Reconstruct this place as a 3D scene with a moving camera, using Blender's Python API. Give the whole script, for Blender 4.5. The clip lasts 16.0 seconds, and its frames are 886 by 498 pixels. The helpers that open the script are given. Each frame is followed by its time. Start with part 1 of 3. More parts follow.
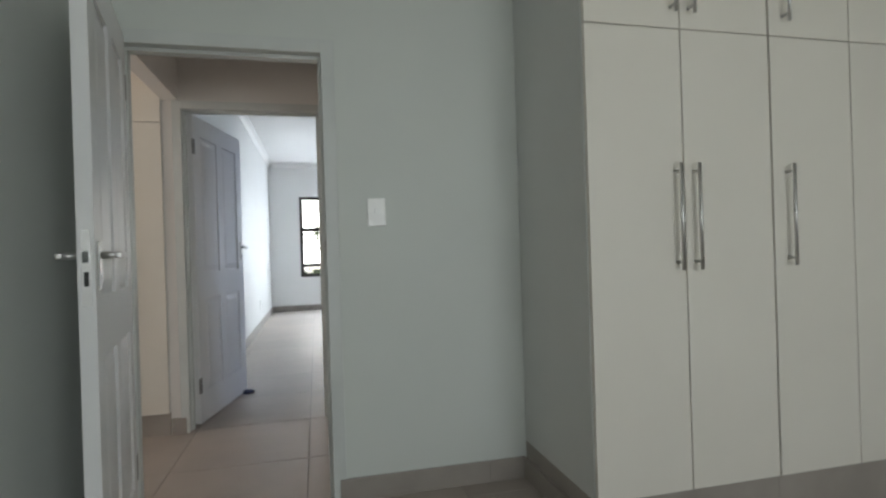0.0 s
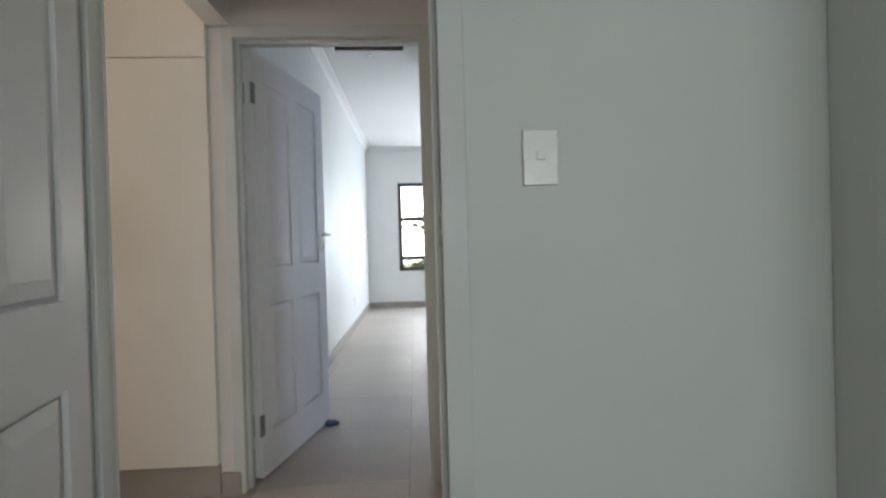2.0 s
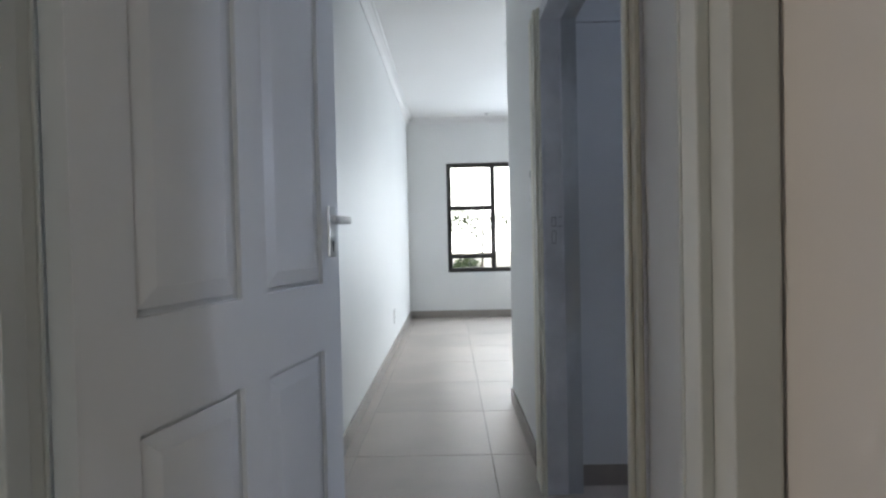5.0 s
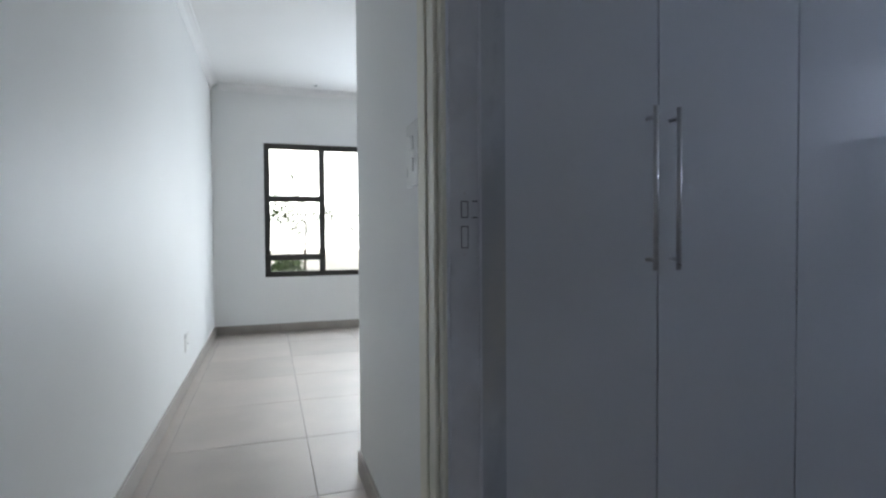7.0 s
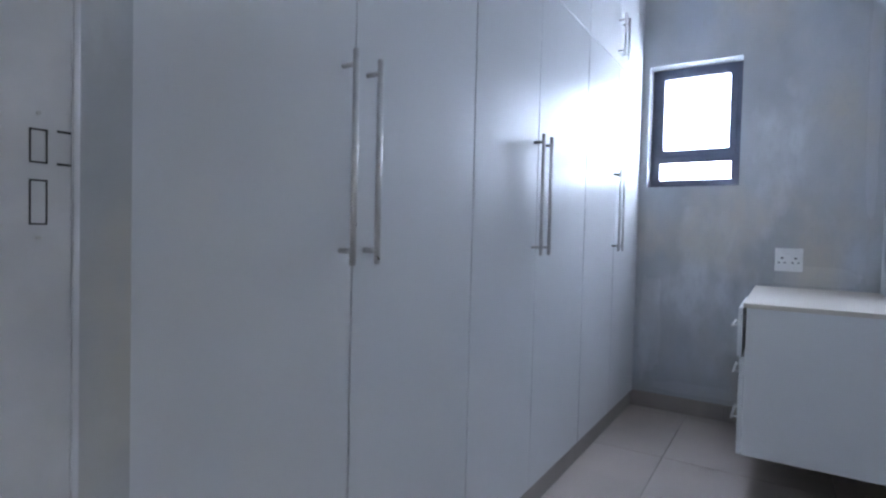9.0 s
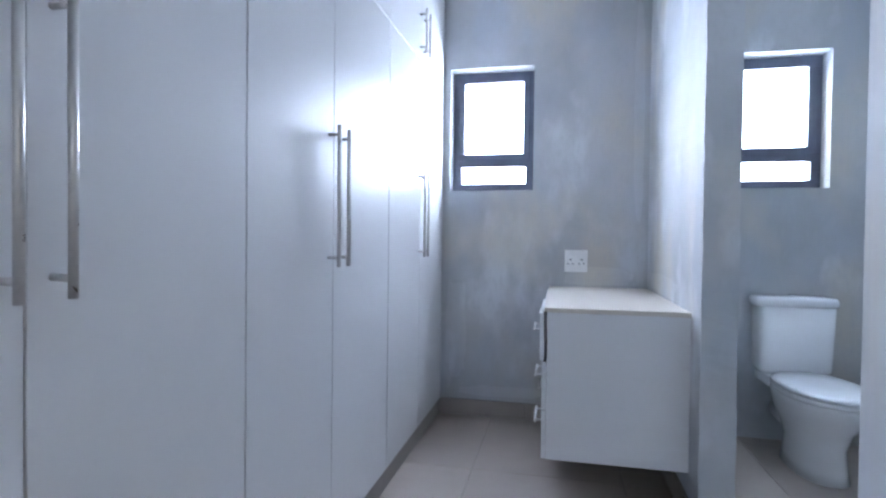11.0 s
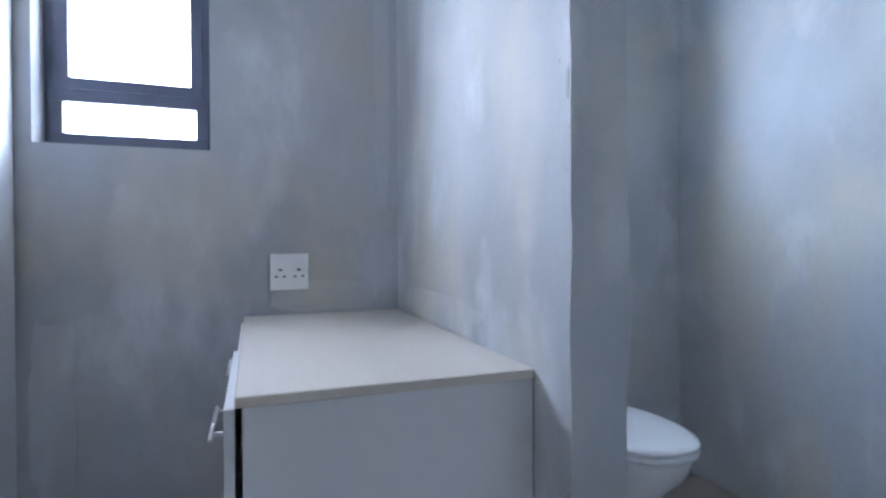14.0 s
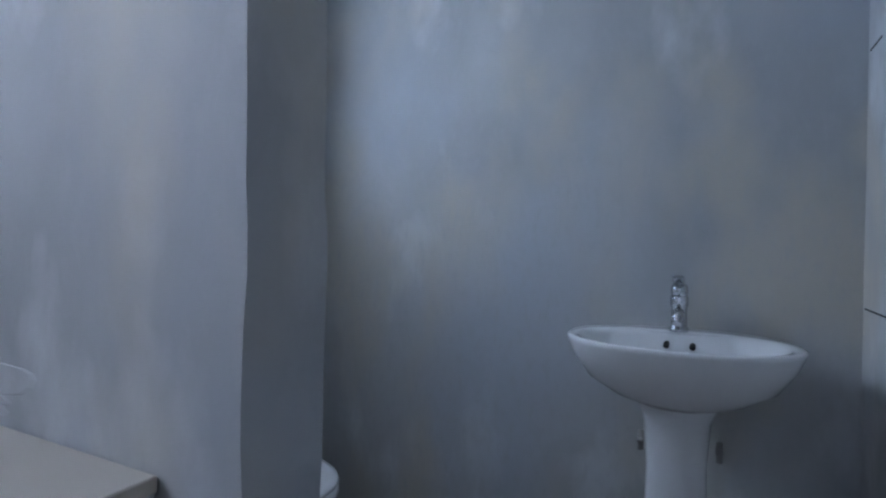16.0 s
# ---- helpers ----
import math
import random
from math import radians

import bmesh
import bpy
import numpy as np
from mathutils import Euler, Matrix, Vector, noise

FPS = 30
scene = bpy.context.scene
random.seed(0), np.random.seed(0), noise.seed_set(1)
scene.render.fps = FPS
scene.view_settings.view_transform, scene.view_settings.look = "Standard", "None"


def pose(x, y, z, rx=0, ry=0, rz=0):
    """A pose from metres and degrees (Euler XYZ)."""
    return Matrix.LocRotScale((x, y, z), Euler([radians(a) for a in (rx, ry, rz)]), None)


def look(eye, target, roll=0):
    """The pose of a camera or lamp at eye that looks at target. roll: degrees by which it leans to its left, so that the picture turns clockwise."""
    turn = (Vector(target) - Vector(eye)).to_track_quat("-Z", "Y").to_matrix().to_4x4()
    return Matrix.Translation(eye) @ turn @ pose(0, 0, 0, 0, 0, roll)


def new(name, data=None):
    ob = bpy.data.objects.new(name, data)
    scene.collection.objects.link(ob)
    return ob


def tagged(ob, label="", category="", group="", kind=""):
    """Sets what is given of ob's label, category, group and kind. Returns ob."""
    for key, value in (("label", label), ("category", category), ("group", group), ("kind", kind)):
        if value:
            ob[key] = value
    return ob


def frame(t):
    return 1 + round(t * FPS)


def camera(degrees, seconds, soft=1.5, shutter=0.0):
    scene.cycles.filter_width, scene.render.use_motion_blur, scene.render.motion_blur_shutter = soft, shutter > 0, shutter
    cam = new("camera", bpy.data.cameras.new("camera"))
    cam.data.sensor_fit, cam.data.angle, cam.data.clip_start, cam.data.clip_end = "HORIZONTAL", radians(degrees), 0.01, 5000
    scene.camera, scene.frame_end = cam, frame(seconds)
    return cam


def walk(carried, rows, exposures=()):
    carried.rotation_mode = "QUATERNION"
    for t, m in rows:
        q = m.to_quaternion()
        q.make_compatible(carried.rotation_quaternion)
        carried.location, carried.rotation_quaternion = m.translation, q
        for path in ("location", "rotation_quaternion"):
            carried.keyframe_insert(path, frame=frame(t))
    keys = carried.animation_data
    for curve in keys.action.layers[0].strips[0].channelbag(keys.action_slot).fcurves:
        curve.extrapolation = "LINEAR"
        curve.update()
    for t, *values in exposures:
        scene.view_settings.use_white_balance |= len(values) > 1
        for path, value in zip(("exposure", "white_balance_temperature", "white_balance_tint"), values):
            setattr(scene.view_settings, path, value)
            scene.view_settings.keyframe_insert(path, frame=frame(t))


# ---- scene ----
cam = camera(79.7, 16.0, soft=2.4)
PATH = [
    (0, (1.037, 0.389, 1.119), (1.501, 2.335, 1.117), -1.8),
    (0.5, (1.046, 0.622, 1.117), (1.39, 2.592, 1.112), -1.7),
    (1, (1.053, 0.94, 1.122), (1.254, 2.93, 1.112), -1.6),
    (1.5, (1.027, 1.267, 1.118), (1.176, 3.261, 1.105), -1.6),
    (2, (1.017, 1.609, 1.102), (1.122, 3.606, 1.084), -1.6),
    (2.5, (1.018, 1.885, 1.118), (1.036, 3.884, 1.096), -1.6),
    (3, (0.981, 2.189, 1.123), (0.963, 4.189, 1.099), -1.5),
    (3.5, (0.903, 2.468, 1.121), (0.874, 4.467, 1.092), -1.5),
    (3.7, (0.888, 2.6, 1.118), (0.848, 4.599, 1.089), -1.4),
    (5.8, (0.69, 4.0, 1.132), (0.698, 6.0, 1.09), -0.8),
    (6, (0.677, 4.123, 1.137), (0.767, 6.12, 1.093), -0.7),
    (6.5, (0.682, 4.327, 1.121), (1.083, 6.286, 1.072), -0.6),
    (7, (0.777, 4.583, 1.127), (1.4, 6.483, 1.074), -0.4),
    (7.5, (0.861, 4.738, 1.117), (1.669, 6.567, 1.066), -0.2),
    (8, (0.903, 4.889, 1.093), (2.044, 6.531, 1.056), 0.2),
    (8.5, (0.92, 4.979, 1.119), (2.439, 6.278, 1.051), 1.3),
    (9, (0.952, 5.03, 1.096), (2.635, 6.109, 1.039), 1.4),
    (9.5, (0.989, 5.076, 1.108), (2.792, 5.94, 1.061), 1.4),
    (10, (1.019, 5.083, 1.122), (2.903, 5.752, 1.079), 1.3),
    (10.2, (1.036, 5.086, 1.122), (2.945, 5.681, 1.08), 1.2),
    (12.5, (1.948, 5.166, 1.098), (3.939, 5.356, 1.086), -0.4),
    (13, (2.177, 5.17, 1.094), (4.177, 5.122, 1.086), -0.6),
    (13.5, (2.343, 5.169, 1.078), (4.299, 4.754, 1.066), -0.5),
    (14, (2.533, 5.132, 1.094), (4.415, 4.455, 1.077), -0.3),
    (14.5, (2.688, 5.147, 1.105), (4.417, 4.142, 1.08), -0.3),
    (15, (2.777, 5.147, 1.113), (4.211, 3.752, 1.097), 0.5),
    (15.5, (2.866, 5.032, 1.105), (4.06, 3.427, 1.085), 0.6),
    (16, (2.931, 4.983, 1.107), (3.836, 3.199, 1.088), 0.8),
]
EXPOSURES = [(0, -0.15), (1.2, -0.15), (2.2, 0.0), (2.8, -0.05), (3.5, -0.3), (5.8, -0.4), (6.5, -0.6), (7.2, -0.5), (8, -0.05), (8.5, 0.35), (9, 0.75), (9.5, 1.0), (10.2, 1.2), (12.5, 1.2), (13.5, 0.85), (14.5, 0.55), (15.3, -0.05), (16, -0.3)]
walk(cam, [(t, look(eye, target, roll)) for t, eye, target, roll in PATH], EXPOSURES)


# ---- light ----
world = bpy.data.worlds.new("sky")
scene.world = world
world.use_nodes = True
sky = world.node_tree.nodes.new("ShaderNodeTexSky")
sky.sky_type, sky.sun_disc = "NISHITA", False
sky.sun_elevation, sky.sun_rotation = radians(58), radians(-100)
bg = world.node_tree.nodes["Background"]
bg.inputs["Strength"].default_value = 0.15
world.node_tree.links.new(sky.outputs[0], bg.inputs[0])
sun = new("sun", bpy.data.lights.new("sun", "SUN"))
sun.data.energy, sun.data.angle, sun.data.color = 5.0, radians(0.5), (1, 0.95, 0.88)
sun.matrix_world = look((-6, -1, 9.8), (0, 0, 0))


def window_light(name, eye, target, w, h, watts, color):
    lamp = new(name, bpy.data.lights.new(name, "AREA"))
    lamp.data.shape, lamp.data.size, lamp.data.size_y = "RECTANGLE", w, h
    lamp.data.energy, lamp.data.color = watts, color
    lamp.matrix_world = look(eye, target)
    return lamp


window_light("skylight_bedroom_a", (2.2, -2.3, 1.45), (2.2, 0.9, -0.6), 2.0, 1.5, 35, (0.85, 0.92, 1.0))
window_light("garden_light_bedroom_a", (2.2, -2.31, 1.45), (2.2, 1.2, 2.9), 2.0, 1.5, 17, (0.95, 1.0, 0.86))
# Fill lamp added to brighten the hall; no known window stands there.
window_light("hall_fill_lamp", (-2.75, 3.5, 1.6), (0, 3.5, 1.2), 0.9, 1.1, 27, (1.0, 0.90, 0.80))
window_light("skylight_bedroom_b", (2.0, 12.16, 3.6), (2.0, 9.06, 0.3), 3.2, 2.4, 440, (0.74, 0.87, 1.0))
window_light("skylight_bedroom_b_pane", (2.52, 11.22, 1.43), (2.3, 8, 1.5), 0.78, 1.42, 78, (0.74, 0.87, 1.0))
window_light("skylight_dressing", (4.757, 5.52, 1.794), (3.9, 5.52, 1.76), 0.50, 0.74, 41, (0.635, 0.745, 1.0))
window_light("skylight_bathroom", (4.757, 3.882, 1.794), (3.9, 3.86, 1.76), 0.46, 0.74, 34, (0.60, 0.745, 1.0))


# ---- materials ----
def mat(name, color, rough=0.6, metal=0.0, vary=0.06, scale=3.0, bump=0.05, bump_scale=180.0, coat=0.0, second=None, rough_vary=0.07):
    m = bpy.data.materials.new(name)
    m.use_nodes = True
    nt = m.node_tree
    b = nt.nodes["Principled BSDF"]
    b.inputs["Roughness"].default_value, b.inputs["Metallic"].default_value = rough, metal
    b.inputs["Coat Weight"].default_value = coat
    b.inputs["Coat Roughness"].default_value = 0.12
    co = nt.nodes.new("ShaderNodeTexCoord")
    geo = nt.nodes.new("ShaderNodeNewGeometry")
    n1 = nt.nodes.new("ShaderNodeTexNoise")
    n1.inputs["Scale"].default_value, n1.inputs["Detail"].default_value = scale, 5
    n2 = nt.nodes.new("ShaderNodeTexNoise")
    n2.inputs["Scale"].default_value, n2.inputs["Detail"].default_value = bump_scale, 3
    nt.links.new(geo.outputs["Position"], n1.inputs[0])
    nt.links.new(geo.outputs["Position"], n2.inputs[0])
    ramp = nt.nodes.new("ShaderNodeValToRGB")
    ramp.color_ramp.elements[0].position, ramp.color_ramp.elements[1].position = 0.32, 0.68
    lo = second or tuple(c * (1 - vary) for c in color)
    hi = tuple(min(1, c * (1 + vary)) for c in color)
    ramp.color_ramp.elements[0].color, ramp.color_ramp.elements[1].color = (*lo, 1), (*hi, 1)
    nt.links.new(n1.outputs[0], ramp.inputs[0])
    nt.links.new(ramp.outputs[0], b.inputs["Base Color"])
    r = nt.nodes.new("ShaderNodeMapRange")
    r.inputs[3].default_value, r.inputs[4].default_value = max(0, rough - rough_vary), min(1, rough + rough_vary)
    nt.links.new(n1.outputs[0], r.inputs[0])
    nt.links.new(r.outputs[0], b.inputs["Roughness"])
    bp = nt.nodes.new("ShaderNodeBump")
    bp.inputs["Strength"].default_value, bp.inputs["Distance"].default_value = bump, 0.002
    nt.links.new(n2.outputs[0], bp.inputs["Height"])
    nt.links.new(bp.outputs[0], b.inputs["Normal"])
    return m


def plaster_mat(name, base):
    """Unpainted skim plaster: large cloudy patches, pale filler smears and small trowel marks."""
    m = bpy.data.materials.new(name)
    m.use_nodes = True
    nt = m.node_tree
    b = nt.nodes["Principled BSDF"]
    geo = nt.nodes.new("ShaderNodeNewGeometry")

    def noise_at(scale, detail, stretch):
        mp = nt.nodes.new("ShaderNodeMapping")
        mp.inputs["Scale"].default_value = stretch
        n = nt.nodes.new("ShaderNodeTexNoise")
        n.inputs["Scale"].default_value, n.inputs["Detail"].default_value = scale, detail
        nt.links.new(geo.outputs["Position"], mp.inputs[0])
        nt.links.new(mp.outputs[0], n.inputs[0])
        return n

    def mix(a, color, n, lo, hi, top):
        r = nt.nodes.new("ShaderNodeMapRange")
        r.inputs[1].default_value, r.inputs[2].default_value, r.inputs[4].default_value = lo, hi, top
        nt.links.new(n.outputs[0], r.inputs[0])
        x = nt.nodes.new("ShaderNodeMix")
        x.data_type = "RGBA"
        x.inputs[7].default_value = (*color, 1)
        if isinstance(a, tuple):
            x.inputs[6].default_value = (*a, 1)
        else:
            nt.links.new(a, x.inputs[6])
        nt.links.new(r.outputs[0], x.inputs[0])
        return x.outputs[2]

    cloud, smear, warm, fine = noise_at(1.7, 4, (1, 1, 0.8)), noise_at(3.4, 6, (1, 1, 0.55)), noise_at(2.3, 3, (1.3, 0.9, 0.7)), noise_at(42, 5, (1, 1, 0.4))
    c = mix(base, tuple(v * 0.80 for v in base), cloud, 0.42, 0.6, 1.0)
    c = mix(c, tuple(min(1, v * 1.28) for v in base), smear, 0.55, 0.66, 0.75)
    c = mix(c, (base[0] * 1.10, base[1] * 1.0, base[2] * 0.84), warm, 0.5, 0.66, 0.75)
    cool = noise_at(1.9, 3, (0.8, 1.2, 0.6))
    c = mix(c, (base[0] * 0.90, base[1] * 0.99, base[2] * 1.14), cool, 0.5, 0.68, 0.45)
    c = mix(c, tuple(v * 0.9 for v in base), fine, 0.5, 0.75, 0.5)
    nt.links.new(c, b.inputs["Base Color"])
    b.inputs["Roughness"].default_value = 0.62
    bp = nt.nodes.new("ShaderNodeBump")
    bp.inputs["Strength"].default_value, bp.inputs["Distance"].default_value = 0.25, 0.004
    nt.links.new(smear.outputs[0], bp.inputs["Height"])
    bp2 = nt.nodes.new("ShaderNodeBump")
    bp2.inputs["Strength"].default_value, bp2.inputs["Distance"].default_value = 0.15, 0.001
    nt.links.new(fine.outputs[0], bp2.inputs["Height"])
    nt.links.new(bp.outputs[0], bp2.inputs["Normal"])
    nt.links.new(bp2.outputs[0], b.inputs["Normal"])
    return m


def tile_mat(name, base):
    m = mat(name, base, 0.42, vary=0.10, scale=2.2, bump=0.04, bump_scale=260)
    nt = m.node_tree
    b = nt.nodes["Principled BSDF"]
    src = b.inputs["Base Color"].links[0].from_socket
    info = nt.nodes.new("ShaderNodeObjectInfo")
    r = nt.nodes.new("ShaderNodeMapRange")
    r.inputs[3].default_value, r.inputs[4].default_value = 0.93, 1.07
    nt.links.new(info.outputs["Random"], r.inputs[0])
    mul = nt.nodes.new("ShaderNodeVectorMath")
    mul.operation = "SCALE"
    nt.links.new(src, mul.inputs[0])
    nt.links.new(r.outputs[0], mul.inputs[3])
    nt.links.new(mul.outputs[0], b.inputs["Base Color"])
    return m


def glass_mat():
    m = bpy.data.materials.new("window_glass")
    m.use_nodes = True
    b = m.node_tree.nodes["Principled BSDF"]
    b.inputs["Transmission Weight"].default_value, b.inputs["Roughness"].default_value, b.inputs["IOR"].default_value = 1, 0.0, 1.45
    return m


M_PAINT_A = mat("paint_grey_green", (0.645, 0.67, 0.635), 0.55, vary=0.025, scale=1.2)
M_PAINT = mat("paint_white", (0.80, 0.80, 0.79), 0.55, vary=0.02, scale=1.2)
M_PAINT_HALL = mat("paint_hall_white", (0.74, 0.71, 0.68), 0.55, vary=0.025, scale=1.2)
M_CEIL = mat("paint_ceiling", (0.84, 0.83, 0.82), 0.7, vary=0.015, scale=1.0)
M_PLASTER = plaster_mat("skim_plaster", (0.47, 0.485, 0.495))
M_DOOR = mat("door_enamel", (0.74, 0.74, 0.74), 0.36, vary=0.03, scale=2.0, bump=0.08, bump_scale=60)
M_FRAME = mat("frame_enamel", (0.62, 0.64, 0.62), 0.4, vary=0.05, scale=4.0, bump=0.06, bump_scale=90)
M_FRAME_RAW = mat("frame_primer", (0.66, 0.66, 0.68), 0.5, vary=0.12, scale=7.0, bump=0.12, bump_scale=70)
M_CREAM = mat("frame_cream", (0.78, 0.75, 0.64), 0.4, vary=0.06, scale=5.0)
M_MELA = mat("melamine_beige_white", (0.74, 0.70, 0.63), 0.42, vary=0.015, scale=2.0, bump=0.02)
M_MELA_W = mat("melamine_white", (0.70, 0.71, 0.72), 0.31, vary=0.01, scale=1.0, bump=0.015, bump_scale=300, rough_vary=0.0)
M_SIDE = mat("melamine_edge", (0.66, 0.67, 0.65), 0.5, vary=0.02, scale=2.0, bump=0.02)
M_TOP = mat("chest_top_beige", (0.62, 0.57, 0.50), 0.38, vary=0.03, scale=6.0, bump=0.03)
M_TILE = tile_mat("floor_tile", (0.375, 0.325, 0.285))
M_GROUT = mat("grout", (0.20, 0.18, 0.16), 0.9, vary=0.1, scale=12)
M_SKIRT = mat("skirting_tile", (0.33, 0.295, 0.265), 0.4, vary=0.07, scale=6)
M_STEEL = mat("brushed_steel", (0.62, 0.61, 0.60), 0.30, 1.0, vary=0.05, scale=30, bump=0.03)
M_CHROME = mat("chrome", (0.55, 0.56, 0.58), 0.12, 1.0, vary=0.02, scale=10, bump=0.0)
M_BRONZE = mat("window_bronze", (0.035, 0.032, 0.028), 0.42, vary=0.15, scale=9)
# Charcoal frame, lifted and blued: bloom from the bright panes is in the colour.
M_CHARCOAL_BLOOM = mat("window_charcoal_bloom", (0.09, 0.10, 0.14), 0.42, vary=0.15, scale=9)
M_HINGE = mat("hinge_steel", (0.30, 0.29, 0.28), 0.5, 0.8, vary=0.15, scale=30)
M_GLASS = glass_mat()
M_PLASTIC = mat("white_plastic", (0.80, 0.80, 0.78), 0.28, vary=0.01, scale=6, bump=0.0)
M_DARK = mat("dark_recess", (0.03, 0.03, 0.03), 0.8, vary=0.2, scale=20)
M_CERAMIC = mat("ceramic_white", (0.78, 0.79, 0.80), 0.09, vary=0.02, scale=4, bump=0.01, coat=0.3)
M_SEAT = mat("seat_plastic", (0.82, 0.83, 0.84), 0.14, vary=0.01, scale=4, bump=0.0)
M_PIPE = mat("pipe_plastic", (0.62, 0.62, 0.62), 0.4, vary=0.05, scale=8)
M_RUBBER = mat("rubber_blue_black", (0.04, 0.05, 0.11), 0.5)
M_BARK = mat("bark", (0.16, 0.12, 0.09), 0.9, vary=0.3, scale=14, bump=0.6, bump_scale=40)
M_LEAF = mat("leaf", (0.10, 0.15, 0.05), 0.55, vary=0.45, scale=5)
M_GROUND = mat("pale_sand", (0.60, 0.58, 0.52), 0.95, vary=0.3, scale=1.5, bump=0.5, bump_scale=30)
# Near-black base colour: the roof space's shade is put into the material.
M_ROOF_SHADE = mat("shaded_roof_void", (0.02, 0.018, 0.016), 0.95, vary=0.3, scale=6)


# ---- mesh helpers ----
def add_box(bm, lo, hi, bevel=0.0, seg=1):
    r = bmesh.ops.create_cube(bm, size=1)
    for v in r["verts"]:
        v.co = Vector([lo[i] + (v.co[i] + 0.5) * (hi[i] - lo[i]) for i in range(3)])
    if bevel:
        es = list({e for v in r["verts"] for e in v.link_edges})
        bmesh.ops.bevel(bm, geom=es, offset=bevel, segments=seg, affect="EDGES", profile=0.5)


def add_rod(bm, a, b, r, n=14, r2=None):
    a, b = Vector(a), Vector(b)
    m = Matrix.Translation((a + b) / 2) @ (b - a).to_track_quat("Z", "Y").to_matrix().to_4x4()
    bmesh.ops.create_cone(bm, cap_ends=True, segments=n, radius1=r, radius2=r if r2 is None else r2, depth=(b - a).length, matrix=m)


def boxes(*items, bevel=0.0, seg=1):
    bm = bmesh.new()
    for lo, hi in items:
        add_box(bm, lo, hi, bevel, seg)
    return bm


def mesh_of(name, bm, material, smooth=False):
    bmesh.ops.recalc_face_normals(bm, faces=bm.faces)
    me = bpy.data.meshes.new(name)
    if smooth:
        for f in bm.faces:
            f.smooth = True
    bm.to_mesh(me)
    bm.free()
    me.materials.append(material)
    return me


def part(name, bm, material, parent=None, label="", smooth=False):
    ob = new(name, mesh_of(name, bm, material, smooth))
    if parent is not None:
        ob.parent = parent
    if label:
        ob["label"] = label
    return ob


def structure(name, bm, material, label, category):
    return tagged(part(name, bm, material), label, category, kind="structure")


def lathe(bm, rings, n=40, power=2.0):
    """A closed skin through rings (cx, cy, rx, ry, z), ovals of a given squareness."""
    loops = []
    for cx, cy, rx, ry, z in rings:
        loop = []
        for k in range(n):
            a = 2 * math.pi * k / n
            c, s = math.cos(a), math.sin(a)
            loop.append(bm.verts.new((cx + rx * math.copysign(abs(c) ** (2 / power), c), cy + ry * math.copysign(abs(s) ** (2 / power), s), z)))
        loops.append(loop)
    for u, v in zip(loops, loops[1:]):
        for k in range(n):
            bm.faces.new((u[k], u[(k + 1) % n], v[(k + 1) % n], v[k]))
    bm.faces.new(loops[0])
    bm.faces.new(loops[-1])


# ---- setting ----
H = 2.85
structure("wall_bedroom_a_north", boxes(((0.16, 2.815, 0), (0.26, 2.89, H)), ((1.092, 2.815, 0), (3.77, 2.89, H)), ((0.26, 2.815, 2.02), (1.092, 2.89, H))), M_PAINT_A, "smooth pale grey-green painted bedroom wall", "wall")
structure("wall_hall_south", boxes(((-2.6, 2.89, 0), (0.26, 2.95, H)), ((1.092, 2.89, 0), (1.13, 2.95, H)), ((0.26, 2.89, 2.02), (1.092, 2.95, H))), M_PAINT_HALL, "off-white painted hall wall beside the door", "wall")
structure("wall_bedroom_a_west", boxes(((0.01, -2.2, 0), (0.16, 2.89, H))), M_PAINT_A, "pale grey-green painted wall behind the open door", "wall")
structure("wall_bedroom_a_east", boxes(((3.62, -2.2, 0), (3.77, 2.815, H))), M_PAINT_A, "pale grey-green painted bedroom wall", "wall")
structure("wall_bedroom_a_south", boxes(((0.01, -2.4, 0), (1.2, -2.2, H)), ((3.2, -2.4, 0), (3.77, -2.2, H)), ((1.2, -2.4, 0), (3.2, -2.2, 0.7)), ((1.2, -2.4, 2.2), (3.2, -2.2, H))), M_PAINT_A, "painted outer wall with a wide window opening", "wall")
# Unseen end wall, added; its opening only admits the hall fill lamp.
structure("wall_hall_west", boxes(((-2.7, 2.89, 0), (-2.6, 3.1, H)), ((-2.7, 3.9, 0), (-2.6, 4.7, H)), ((-2.7, 3.1, 0), (-2.6, 3.9, 1.0)), ((-2.7, 3.1, 2.1), (-2.6, 3.9, H))), M_PAINT_HALL, "unseen off-white hall end wall with an opening for the fill lamp", "wall")
structure("wall_hall_east", boxes(((1.13, 2.95, 0), (1.25, 4.05, H))), M_PAINT_HALL, "off-white painted hall wall with a light switch", "wall")
structure("wall_hall_north", boxes(((-2.6, 4.03, 0), (-0.952, 4.13, H)), ((-0.952, 4.64, 0), (0.03, 4.7, H)), ((-1.05, 4.13, 0), (-0.952, 4.7, H))), M_PAINT_HALL, "off-white painted hall wall beside the cupboard", "wall")
structure("hall_header", boxes(((0.115, 2.95, 2.11), (0.21, 4.05, H))), M_PAINT_HALL, "painted beam over the cupboard niche", "beam")
structure("wall_bedroom_b_south", boxes(((0.115, 4.05, 0), (0.213, 4.17, H)), ((1.085, 4.05, 0), (1.18, 4.17, H)), ((0.213, 4.05, 2.07), (1.085, 4.17, H))), M_PAINT_HALL, "off-white painted wall round the bedroom door", "wall")
structure("wall_bedroom_b_west", boxes(((0.03, 4.17, 0), (0.18, 11.10, H))), M_PAINT, "long smooth white painted bedroom wall", "wall")
